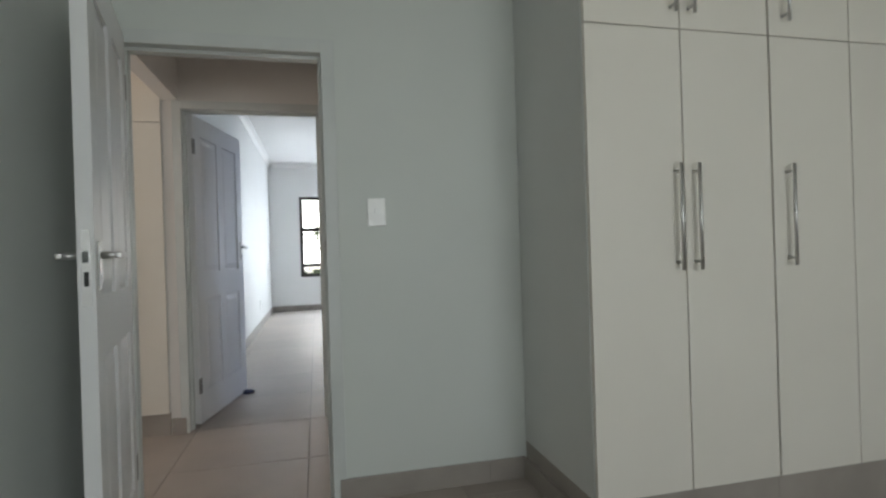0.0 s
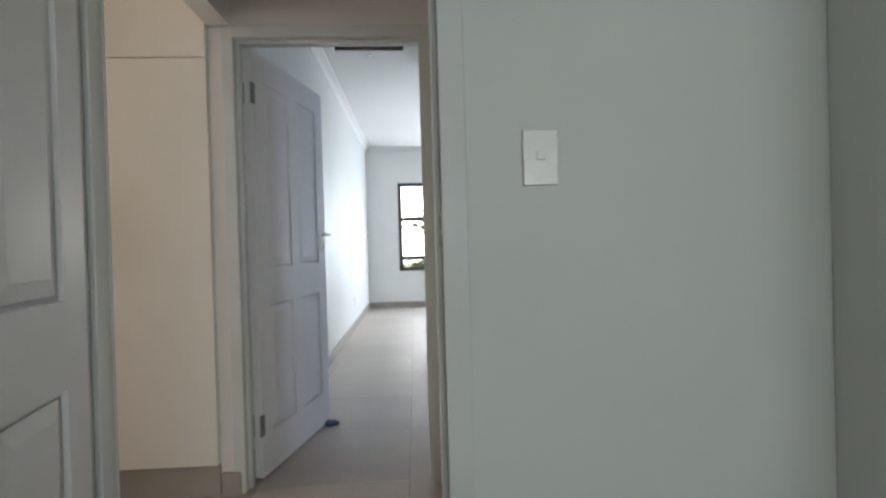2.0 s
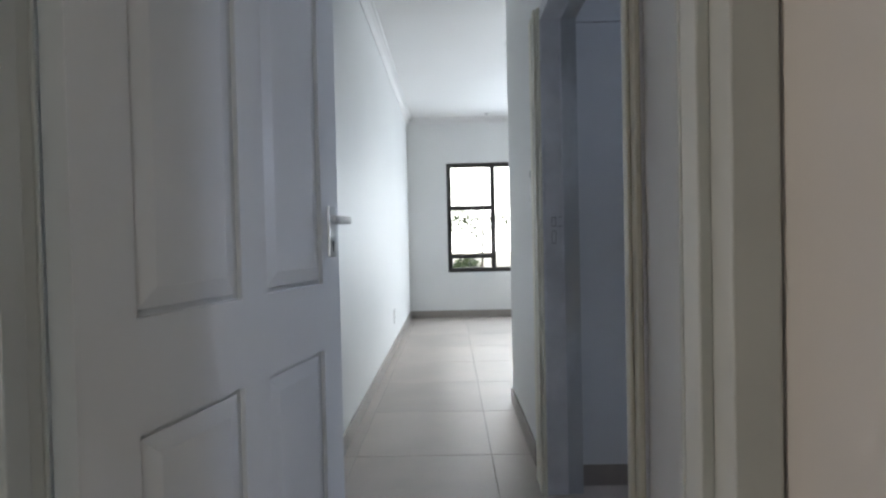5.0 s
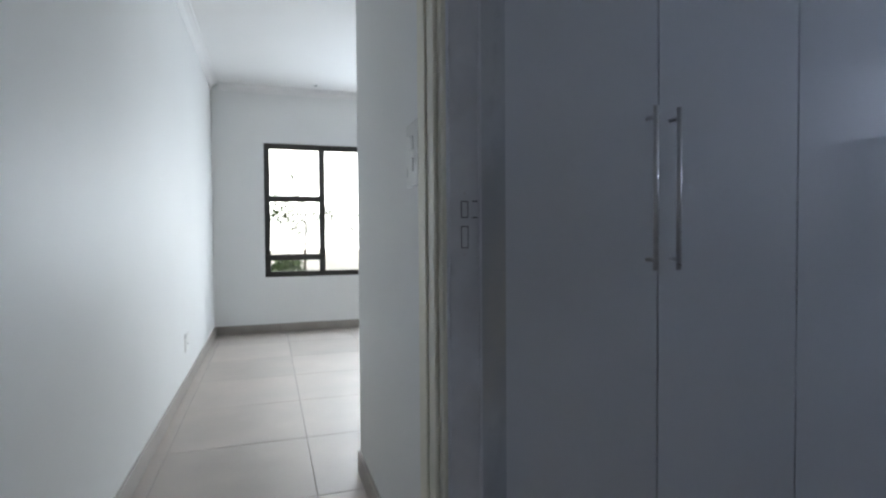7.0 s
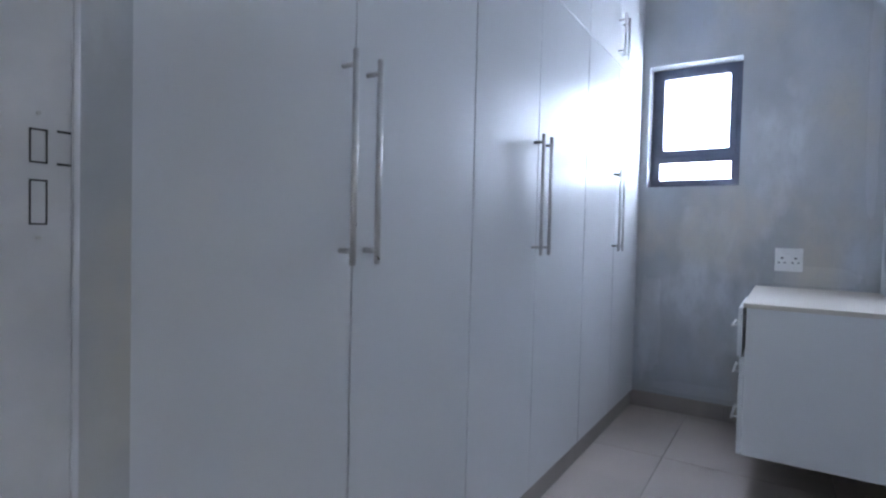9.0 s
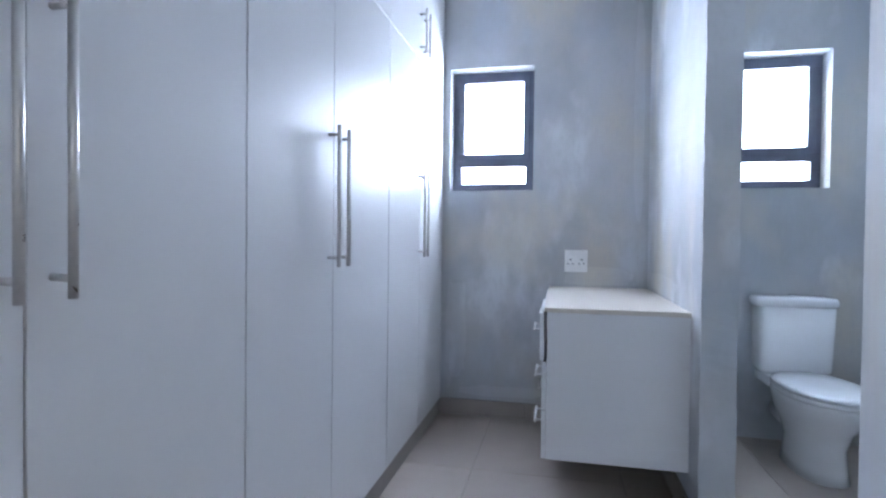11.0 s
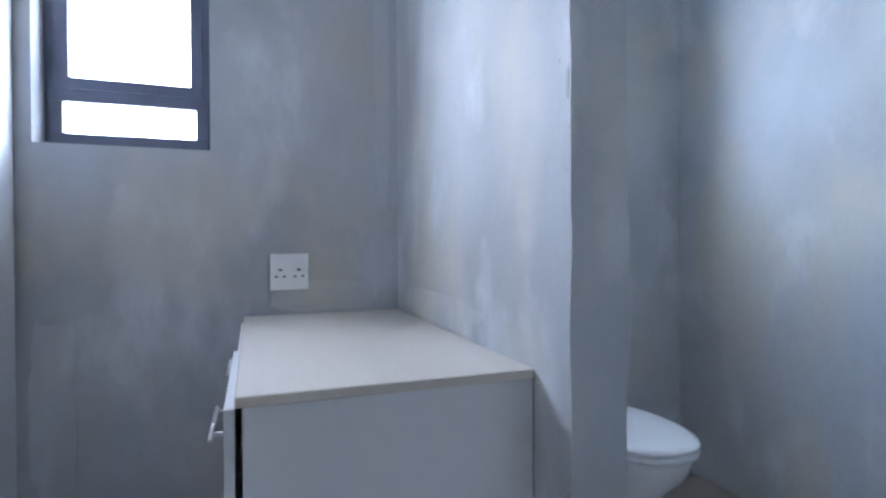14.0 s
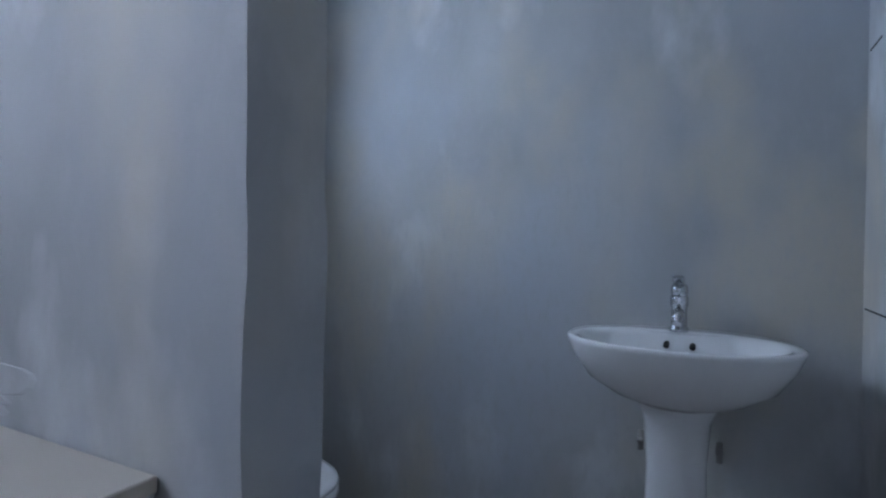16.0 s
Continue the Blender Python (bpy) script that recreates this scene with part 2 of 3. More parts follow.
structure("wall_bedroom_b_north", boxes(((0.03, 11.10, 0), (0.733, 11.30, H)), ((2.961, 11.10, 0), (5.15, 11.30, H)), ((0.733, 11.10, 0), (2.961, 11.30, 0.645)), ((0.733, 11.10, 2.211), (2.961, 11.30, H))), M_PAINT, "white painted outer wall with a wide window", "wall")
structure("wall_bedroom_b_east", boxes(((5.0, 7.1, 0), (5.15, 11.10, H))), M_PAINT, "white painted bedroom wall", "wall")
structure("wall_passage_east", boxes(((1.18, 4.17, 0), (1.255, 4.62, H)), ((1.18, 5.775, 0), (1.255, 7.1, H)), ((1.18, 4.62, 2.06), (1.255, 5.775, H)), ((1.255, 7.025, 0), (5.0, 7.1, H))), M_PAINT, "white painted wall stub with a light switch", "wall")
structure("wall_dressing_west", boxes(((1.255, 4.34, 0), (1.33, 4.62, H)), ((1.255, 5.775, 0), (1.33, 7.025, H)), ((1.255, 4.62, 2.06), (1.33, 5.775, H))), M_PLASTER, "unpainted grey skim plaster wall", "wall")
structure("wall_dressing_south", boxes(((1.33, 4.34, 0), (2.56, 4.46, H))), M_PLASTER, "unpainted grey skim plaster wall", "wall")
structure("wall_dressing_north", boxes(((1.33, 6.95, 0), (4.8, 7.025, H))), M_PLASTER, "unpainted plaster wall behind the cupboards", "wall")
structure("wall_bathroom_west", boxes(((2.44, 3.17, 0), (2.56, 4.34, H))), M_PLASTER, "unpainted grey plaster bathroom wall", "wall")
structure("wall_bathroom_south", boxes(((1.13, 2.89, 0), (2.44, 2.95, H)), ((2.44, 2.89, 0), (4.8, 3.17, H))), M_PLASTER, "unpainted patchy grey skim plaster wall behind the basin", "wall")
W1, W2, WZ = (5.268, 5.793), (3.64, 4.125), (1.43, 2.202)
structure("wall_east", boxes(((4.578, 3.17, 0), (4.8, 6.95, WZ[0])), ((4.578, 3.17, WZ[1]), (4.8, 6.95, H)), ((4.578, 3.17, WZ[0]), (4.8, W2[0], WZ[1])), ((4.578, W2[1], WZ[0]), (4.8, W1[0], WZ[1])), ((4.578, W1[1], WZ[0]), (4.8, 6.95, WZ[1]))), M_PLASTER, "unpainted cloudy grey skim plaster outer wall with two small windows", "wall")


def partition():
    bm = bmesh.new()
    add_box(bm, (3.36, 4.462, 0), (4.578, 4.588, H))
    bmesh.ops.subdivide_edges(bm, edges=[e for e in bm.edges if abs(e.verts[0].co.z - e.verts[1].co.z) > 1], cuts=60)
    for v in bm.verts:
        if v.co.x < 3.4:
            v.co.x += 0.007 * noise.noise(Vector((v.co.y * 9, 3, v.co.z * 6)))
            v.co.y += 0.005 * noise.noise(Vector((v.co.y * 5, 8, v.co.z * 9)))
    return bm


structure("wall_partition", partition(), M_PLASTER, "grey skim plaster partition with a chipped uneven edge", "wall")
M_FILLER = plaster_mat("pale_filler", (0.52, 0.535, 0.545))
M_DAMP = plaster_mat("damp_plaster", (0.37, 0.375, 0.37))


def smear(name, origin, u, n, w, h, seed, material=M_FILLER, label="pale smear of filler on the plaster wall"):
    """An irregular trowelled patch, about 1 mm proud of the wall: width along u, height along z, out along n."""
    o, u, n = Vector(origin), Vector(u), Vector(n)
    bm = bmesh.new()
    k, rim, out = 48, [], []
    for i in range(k):
        a = 2 * math.pi * i / k
        c, s = math.cos(a), math.sin(a)
        q = 1 + 0.30 * noise.noise(Vector((c * 1.6, s * 1.6, seed * 3.1))) + 0.12 * noise.noise(Vector((c * 6, s * 6, seed * 7.7)))
        x = math.copysign(abs(c) ** 0.6, c) * w / 2 * q
        z = math.copysign(abs(s) ** 0.6, s) * h / 2 * q
        rim.append(bm.verts.new(o + u * x + Vector((0, 0, z)) - n * 0.001))
        out.append(bm.verts.new(o + u * x * 0.93 + Vector((0, 0, z * 0.97)) + n * 0.0012))
    for i in range(k):
        bm.faces.new((rim[i], rim[(i + 1) % k], out[(i + 1) % k], out[i]))
    bm.faces.new(out)
    structure(name, bm, material, label, "plaster patch")


for i, args in enumerate((((4.545, 4.588, 1.75), (1, 0, 0), (0, 1, 0), 0.055, 1.75, 1), ((4.12, 4.588, 0.90), (1, 0, 0), (0, 1, 0), 0.75, 0.09, 2),
                          ((4.30, 4.588, 1.9), (1, 0, 0), (0, 1, 0), 0.2, 1.0, 5), ((4.578, 4.86, 0.90), (0, 1, 0), (-1, 0, 0), 0.42, 0.10, 6),
                          ((4.578, 5.74, 0.55), (0, 1, 0), (-1, 0, 0), 0.14, 0.55, 7), ((4.578, 5.45, 0.16), (0, 1, 0), (-1, 0, 0), 0.5, 0.07, 8), ((4.578, 4.65, 1.9), (0, 1, 0), (-1, 0, 0), 0.06, 1.3, 9),)):
    smear(f"plaster_patch_{i + 1}", *args)
for i, (x, z, w, h) in enumerate(((3.396, 1.45, 0.010, 0.04), (3.370, 1.39, 0.009, 0.06), (3.370, 0.62, 0.012, 0.03), (3.371, 0.78, 0.008, 0.025))):
    smear(f"plaster_chip_{i + 1}", (x, 4.587, z), (1, 0, 0), (0, 1, 0), w, h, 30 + i, M_DAMP, "small dark chip in the plaster edge")
structure("ceiling_bedroom_b", boxes(((0.03, 4.05, H), (0.36, 11.30, H + 0.12)), ((0.96, 4.05, H), (5.15, 11.30, H + 0.12)), ((0.36, 4.05, H), (0.96, 5.75, H + 0.12)), ((0.36, 6.35, H), (0.96, 11.30, H + 0.12))), M_CEIL, "smooth white painted ceiling with a trap opening", "ceiling")
structure("ceiling_bedroom_a", boxes(((-2.7, -2.4, H), (4.8, 4.05, H + 0.12))), M_CEIL, "smooth white painted ceiling", "ceiling")
structure("shaded_roof_void", boxes(((0.0, 5.3, H + 0.6), (1.3, 6.8, H + 0.7)), ((0.0, 5.3, H + 0.12), (0.05, 6.8, H + 0.6)), ((1.25, 5.3, H + 0.12), (1.3, 6.8, H + 0.6)), ((0.05, 5.3, H + 0.12), (1.25, 5.35, H + 0.6)), ((0.05, 6.75, H + 0.12), (1.25, 6.8, H + 0.6))), M_ROOF_SHADE, "roof space above the ceiling trap, coloured near-black for shade", "roof space")
structure("floor", boxes(((-2.7, -2.4, -0.15), (5.15, 11.30, -0.004))), M_GROUT, "floor of large matt beige-grey tiles with thin dark joints", "floor")
structure("ground", boxes(((-400, -400, -0.6), (400, 400, -0.3))), M_GROUND, "pale dry sandy ground outside the house", "ground")


def cornice(name, a, b, inward):
    """A coved cornice from a to b under the ceiling; inward is the way into the room."""
    a, b, n = Vector(a), Vector(b), Vector(inward)
    prof = [(0, -0.075), (0.008, -0.075), (0.012, -0.06), (0.03, -0.03), (0.055, -0.014), (0.07, -0.01), (0.075, 0), (0, 0)]
    bm = bmesh.new()
    rings = [[bm.verts.new(p + n * u + Vector((0, 0, H - 0.001 + w))) for u, w in prof] for p in (a, b)]
    k = len(prof)
    for i in range(k):
        bm.faces.new((rings[0][i], rings[0][(i + 1) % k], rings[1][(i + 1) % k], rings[1][i]))
    bm.faces.new(rings[0])
    bm.faces.new(rings[1])
    structure(name, bm, M_CEIL, "white coved plaster cornice under the ceiling", "cornice")


cornice("cornice_1", (0.181, 4.17, 0), (0.181, 11.10, 0), (1, 0, 0))
cornice("cornice_2", (0.257, 11.099, 0), (5, 11.099, 0), (0, -1, 0))
cornice("cornice_3", (1.179, 4.17, 0), (1.179, 7.1, 0), (-1, 0, 0))
cornice("cornice_4", (1.18, 7.101, 0), (5, 7.101, 0), (0, 1, 0))


def skirting(name, lo, hi):
    """A run of skirting tiles, cut every 0.6 m."""
    run = 0 if hi[0] - lo[0] > hi[1] - lo[1] else 1
    ob = structure(name, boxes((lo, (*hi[:2], 0.09))), M_GROUT, "beige-grey tile skirting along the wall", "baseboard")
    s = lo[run]
    while s < hi[run] - 0.02:
        e = min(s + 0.7, hi[run])
        a, b = [lo[0], lo[1], 0.0], [hi[0], hi[1], 0.1]
        a[run], b[run] = s + 0.001, e - 0.001
        o = 1 - run
        a[o], b[o] = lo[o] - 0.003, hi[o] + 0.003
        part("skirting_tile", boxes((a, b), bevel=0.0015), M_SKIRT, ob)
        s = e


for i, (lo, hi) in enumerate((
        ((1.11, 2.803, 0), (1.99, 2.812, 0)), ((0.163, -2.2, 0), (0.172, 2.81, 0)), ((1.985, 2.15, 0), (1.994, 2.80, 0)),
        ((0.12, 4.038, 0), (0.205, 4.047, 0)), ((1.118, 3.0, 0), (1.127, 4.04, 0)), ((0.183, 4.2, 0), (0.192, 11.09, 0)), ((0.195, 11.088, 0), (4.99, 11.097, 0)),
        ((1.168, 6.06, 0), (1.177, 7.1, 0)), ((1.18, 7.103, 0), (4.98, 7.112, 0)), ((4.566, 4.6, 0), (4.575, 5.85, 0)), ((3.40, 4.591, 0), (4.56, 4.600, 0)),
        ((1.34, 4.463, 0), (2.55, 4.472, 0)))):
    skirting(f"baseboard_{i + 1}", lo, hi)


for i, (y0, y1, z) in enumerate(((3.19, 3.42, 0.945), (3.19, 3.30, 1.64))):
    structure(f"wall_mark_{i + 1}", boxes(((2.5595, y0, z), (2.5615, y1, z + 0.005))), M_DARK, "thin dark chased line in the plaster", "wall mark")


# ---- doors and frames ----
def door_frame(name, x0, x1, y0, y1, top, material, label, swap=False, w=0.04, stops=True):
    """A pressed steel frame in an opening x0..x1 of a wall y0..y1: linings, rebate stops and folded faces on both sides."""
    p, t = 0.008, 0.012
    items = [((x0 - w, y0 - p, 0), (x0 + t, y0, top + w)), ((x1 - t, y0 - p, 0), (x1 + w, y0, top + w)), ((x0 + t, y0 - p, top - t), (x1 - t, y0, top + w)),
             ((x0 - w, y1, 0), (x0 + t, y1 + p, top + w)), ((x1 - t, y1, 0), (x1 + w, y1 + p, top + w)), ((x0 + t, y1, top - t), (x1 - t, y1 + p, top + w)),
             ((x0, y0, 0), (x0 + t - 0.002, y1, top)), ((x1 - t + 0.002, y0, 0), (x1, y1, top)), ((x0 + t, y0, top - t + 0.002), (x1 - t, y1, top))]
    m = (y0 + y1) / 2
    items += [] if not stops else [((x0 + t - 0.002, m - 0.02, 0), (x0 + t + 0.014, m + 0.02, top - t)), ((x1 - t - 0.014, m - 0.02, 0), (x1 - t + 0.002, m + 0.02, top - t)),
              ((x0 + t + 0.014, m - 0.02, top - t - 0.014), (x1 - t - 0.014, m + 0.02, top - t + 0.002))]
    if swap:
        items = [((a[1], a[0], a[2]), (b[1], b[0], b[2])) for a, b in items]
    return structure(name, boxes(*items, bevel=0.0025, seg=2), material, label, "door frame")


F1 = door_frame("door_frame_1", 0.26, 1.092, 2.815, 2.95, 2.02, M_FRAME, "grey-white enamelled steel door frame", w=0.047)
F2 = door_frame("door_frame_2", 0.213, 1.085, 4.05, 4.17, 2.07, M_FRAME, "grey-white enamelled steel door frame")
F3 = door_frame("door_frame_3", 4.62, 5.775, 1.18, 1.255, 2.06, M_FRAME_RAW, "unpainted primed steel door frame with cut striker slots", swap=True, stops=False)
for z0, z1 in ((1.095, 1.148), (1.167, 1.207)):
    fr = boxes(((1.210, 5.7635, z0), (1.228, 5.765, z0 + 0.002)), ((1.210, 5.7635, z1 - 0.002), (1.228, 5.765, z1)), ((1.210, 5.7635, z0), (1.2115, 5.765, z1)), ((1.2265, 5.7635, z0), (1.228, 5.765, z1)))
    part("striker_slot", fr, M_DARK, F3)
for z in (1.168, 1.207):
    part("striker_mark", boxes(((1.238, 5.7625, z - 0.0015), (1.252, 5.7655, z + 0.001))), M_DARK, F3)
for z in (1.225, 1.08):
    bm = bmesh.new()
    add_rod(bm, (1.219, 5.7625, z), (1.219, 5.767, z), 0.0025)
    part("screw", bm, M_STEEL, F3)
# trim on the passage side of the dressing opening
structure("trim_1", boxes(((1.158, 5.755, 0), (1.172, 5.955, 2.1)), ((1.146, 5.775, 0), (1.158, 5.815, 2.1)), ((1.150, 5.865, 0), (1.158, 5.93, 2.1)), bevel=0.004, seg=2), M_CREAM, "cream painted frame edge moulding", "trim")
structure("trim_2", boxes(((1.158, 4.58, 0), (1.172, 4.645, 2.1)), ((1.148, 4.60, 0), (1.158, 4.627, 2.1)), bevel=0.003), M_CREAM, "cream painted frame edge moulding", "trim")
# striker plate in the first frame
sp = part("striker_plate", boxes(((1.0785, 2.842, 1.085), (1.0815, 2.858, 1.178)), bevel=0.0008), M_STEEL, F1)
part("latch_hole", boxes(((1.0775, 2.845, 1.138), (1.0787, 2.855, 1.168)), ((1.0775, 2.845, 1.094), (1.0787, 2.855, 1.124))), M_DARK, sp)


def panel_door(name, width, height, label, hz=1.17):
    """A four-panel door; hinge line on z at the origin, leaf along +x, thickness along -y to 0."""
    ob = tagged(new(name), label, "door", kind="structure")
    th, g = 0.042, 0.011
    st, mid = 0.105, 0.09
    pw = (width - 2 * st - mid) / 2
    cols = [(st, st + pw), (st + pw + mid, width - st)]
    rows = [(0.20, 0.82), (1.0, height - 0.13)]
    items = [((0, -th + g, 0), (width, -g, height))]
    for y0, y1 in ((-th, -th + g), (-g, 0)):
        items += [((0, y0, 0), (st, y1, height)), ((width - st, y0, 0), (width, y1, height)), ((cols[0][1], y0, rows[0][0]), (cols[1][0], y1, rows[0][1])), ((cols[0][1], y0, rows[1][0]), (cols[1][0], y1, rows[1][1])),
                  ((st, y0, 0), (width - st, y1, rows[0][0])), ((st, y0, rows[0][1]), (width - st, y1, rows[1][0])), ((st, y0, rows[1][1]), (width - st, y1, height))]
    part("leaf", boxes(*items), M_DOOR, ob)
    for c in cols:
        for r in rows:
            for side in (0, 1):
                bm = bmesh.new()
                y_in, y_out = (-g, -0.002) if side else (-th + g, -th + 0.002)
                lo = [bm.verts.new((x, y_in, z)) for x, z in ((c[0] + 0.004, r[0] + 0.004), (c[1] - 0.004, r[0] + 0.004), (c[1] - 0.004, r[1] - 0.004), (c[0] + 0.004, r[1] - 0.004))]
                d = 0.046
                mi = [bm.verts.new((x, y_in, z)) for x, z in ((c[0] + 0.012, r[0] + 0.012), (c[1] - 0.012, r[0] + 0.012), (c[1] - 0.012, r[1] - 0.012), (c[0] + 0.012, r[1] - 0.012))]
                hi = [bm.verts.new((x, y_out, z)) for x, z in ((c[0] + d, r[0] + d), (c[1] - d, r[0] + d), (c[1] - d, r[1] - d), (c[0] + d, r[1] - d))]
                for k in range(4):
                    bm.faces.new((mi[k], mi[(k + 1) % 4], hi[(k + 1) % 4], hi[k]))
                    bm.faces.new((lo[k], lo[(k + 1) % 4], mi[(k + 1) % 4], mi[k]))
                bm.faces.new(hi)
                part("panel", bm, M_DOOR, ob)
    x, z = width - 0.05, hz
    for s, y in ((1, 0.0), (-1, -th)):
        pl = part("handle_plate", boxes(((x - 0.021, min(y, y + s * 0.007), z - 0.10), (x + 0.021, max(y, y + s * 0.007), z + 0.04)), bevel=0.003, seg=2), M_STEEL, ob, "brushed steel backplate")
        bm = bmesh.new()
        add_rod(bm, (x, y + s * 0.006, z), (x, y + s * 0.055, z), 0.010, 16)
        add_box(bm, (x - 0.095, min(y + s * 0.042, y + s * 0.06), z - 0.010), (x + 0.012, max(y + s * 0.042, y + s * 0.06), z + 0.010), 0.005, 3)
        part("lever", bm, M_STEEL, pl, "brushed steel lever", True)
        bm = bmesh.new()
        add_rod(bm, (x, y + s * 0.0068, z - 0.062), (x, y + s * 0.0076, z - 0.062), 0.006, 12)
        add_box(bm, (x - 0.003, min(y + s * 0.0068, y + s * 0.0076), z - 0.085), (x + 0.003, max(y + s * 0.0068, y + s * 0.0076), z - 0.062))
        part("keyhole", bm, M_DARK, pl)
    lk = part("lock_plate", boxes(((width, -th / 2 - 0.012, z - 0.14), (width + 0.0015, -th / 2 + 0.012, z + 0.07)), bevel=0.0006), M_STEEL, ob, "steel lock faceplate")
    part("latch", boxes(((width + 0.0012, -th / 2 - 0.008, z - 0.02), (width + 0.009, -th / 2 + 0.008, z + 0.012)), bevel=0.002), M_CHROME, lk)
    part("bolt_hole", boxes(((width + 0.0012, -th / 2 - 0.006, z - 0.085), (width + 0.0022, -th / 2 + 0.006, z - 0.045))), M_DARK, lk)
    for zz in (0.2, height - 0.26):
        bm = bmesh.new()
        add_rod(bm, (-0.004, 0.004, zz), (-0.004, 0.004, zz + 0.1), 0.007, 12)
        add_box(bm, (-0.014, -th - 0.0015, zz), (0.024, -th + 0.004, zz + 0.1))
        part("hinge", bm, M_HINGE, ob, "steel butt hinge")
    return ob


door_1 = panel_door("door_1", 0.785, 2.02, "open white four-panel door with a steel lever handle", 1.12)
door_1.matrix_world = pose(0.252, 2.805, 0.01, 0, 0, -79.2) @ Matrix.Diagonal((1, -1, 1, 1))
door_2 = panel_door("door_2", 0.842, 2.045, "open white four-panel door with a steel lever handle")
door_2.matrix_world = pose(0.226, 4.182, 0.01, 0, 0, 77.4)


def cloth_wad(name, x, y, w, d, h, seed, label, category):
    """A small crumpled cloth: a squashed, folded lump resting on the floor."""
    bm = bmesh.new()
    bmesh.ops.create_icosphere(bm, subdivisions=3, radius=1)
    for v in bm.verts:
        k = 1 + 0.32 * noise.noise(v.co * 2.1 + Vector((seed, 0, 0))) + 0.14 * noise.noise(v.co * 6.0 + Vector((0, seed, 0)))
        v.co = Vector((x + v.co.x * w / 2 * k, y + v.co.y * d / 2 * k, max(0.0, h * 0.35 + v.co.z * h * 0.62 * k)))
    tagged(part(name, bm, M_RUBBER, smooth=True), label, category)


cloth_wad("door_wedge", 0.455, 4.935, 0.12, 0.07, 0.03, 3, "crumpled dark cloth wedge under the open door", "door stop")
cloth_wad("rag", 1.15, 5.40, 0.09, 0.07, 0.03, 8, "small crumpled dark rag on the tiles by the door frame", "rag")


# ---- cupboards ----
def bar_handle(parent, x, y, z0, z1, out=-1, radius=0.007):
    bm = bmesh.new()
    add_rod(bm, (x, y + out * 0.038, z0), (x, y + out * 0.038, z1), radius, 14)
    for z in (z0 + 0.03, z1 - 0.03):
        add_rod(bm, (x, y, z), (x, y + out * 0.038, z), radius * 0.85, 12)
    part("handle", bm, M_STEEL, parent, "brushed steel bar handle", True)


def cupboard(x0, x1, xm, front, back, zb, zj, zt, material, label, hz, uhz, gap=0.0022, single=None, sides=None, last=None):
    """A cupboard unit that faces -y: carcass, two tall doors, two top doors, plinth."""
    ob = tagged(new("cupboard"), label, "cupboard", "built-in cupboards")
    ob.location = (x0, front, 0)
    o = Vector((x0, front, 0))

    def rel(lo, hi):
        return tuple(Vector(lo) - o), tuple(Vector(hi) - o)

    part("carcass", boxes(rel((x0 + 0.001, front + 0.02, zb + 0.002), (x1 - 0.001, back, zt))), sides or M_SIDE, ob)
    part("plinth", boxes(rel((x0 + 0.001, front + 0.012, 0), (x1 - 0.001, back, zb))), M_SKIRT, ob, "beige-grey tiled plinth")
    for a, b, hx in ((x0, xm, -1), (xm, x1, 1)):
        ga, gb = (0.0045, gap) if hx == -1 else (gap, 0.0045)
        d = part("door", boxes(rel((a + ga, front, zb), (b - gb, front + 0.018, zj - gap)), bevel=0.0012), material, ob)
        u = part("top_door", boxes(rel((a + ga, front, zj + gap), (b - gb, front + 0.018, zt)), bevel=0.0012), material, ob)
        x = single if (single and hx == -1) else last if (last and hx == 1) else xm + hx * 0.04
        for p, (z0, z1) in ((d, hz), (u, uhz)):
            bar_handle(p, x - x0, 0, z0, z1)
    return ob


for x0, x1, xm in ((1.338, 2.378, 1.838), (2.375, 3.465, 2.877), (3.465, 4.572, 4.0)):
    cupboard(x0, x1, xm, 5.838, 6.44, 0.1, 2.065, H - 0.03, M_MELA_W, "tall glossy white built-in cupboard with steel bar handles", (1.024, 1.48), (2.1, 2.33), sides=M_FRAME_RAW)
for x0, x1, xm in ((2.0, 2.81, 2.405), (2.81, 3.615, 3.215)):
    cupboard(x0, x1, xm, 2.138, 2.812, 0.172, 1.925, H - 0.03, M_MELA, "tall cream-white built-in wardrobe with steel bar handles", (1.01, 1.412), (1.975, 2.2), single=2.878 if x0 > 2.5 else None, last=3.565 if x0 > 2.5 else None)
cupboard(-0.95, 0.114, -0.42, 4.03, 4.62, 0.138, 1.965, H - 0.03, M_MELA, "cream-white hall cupboard with steel bar handles", (1.022, 1.41), (1.99, 2.2))


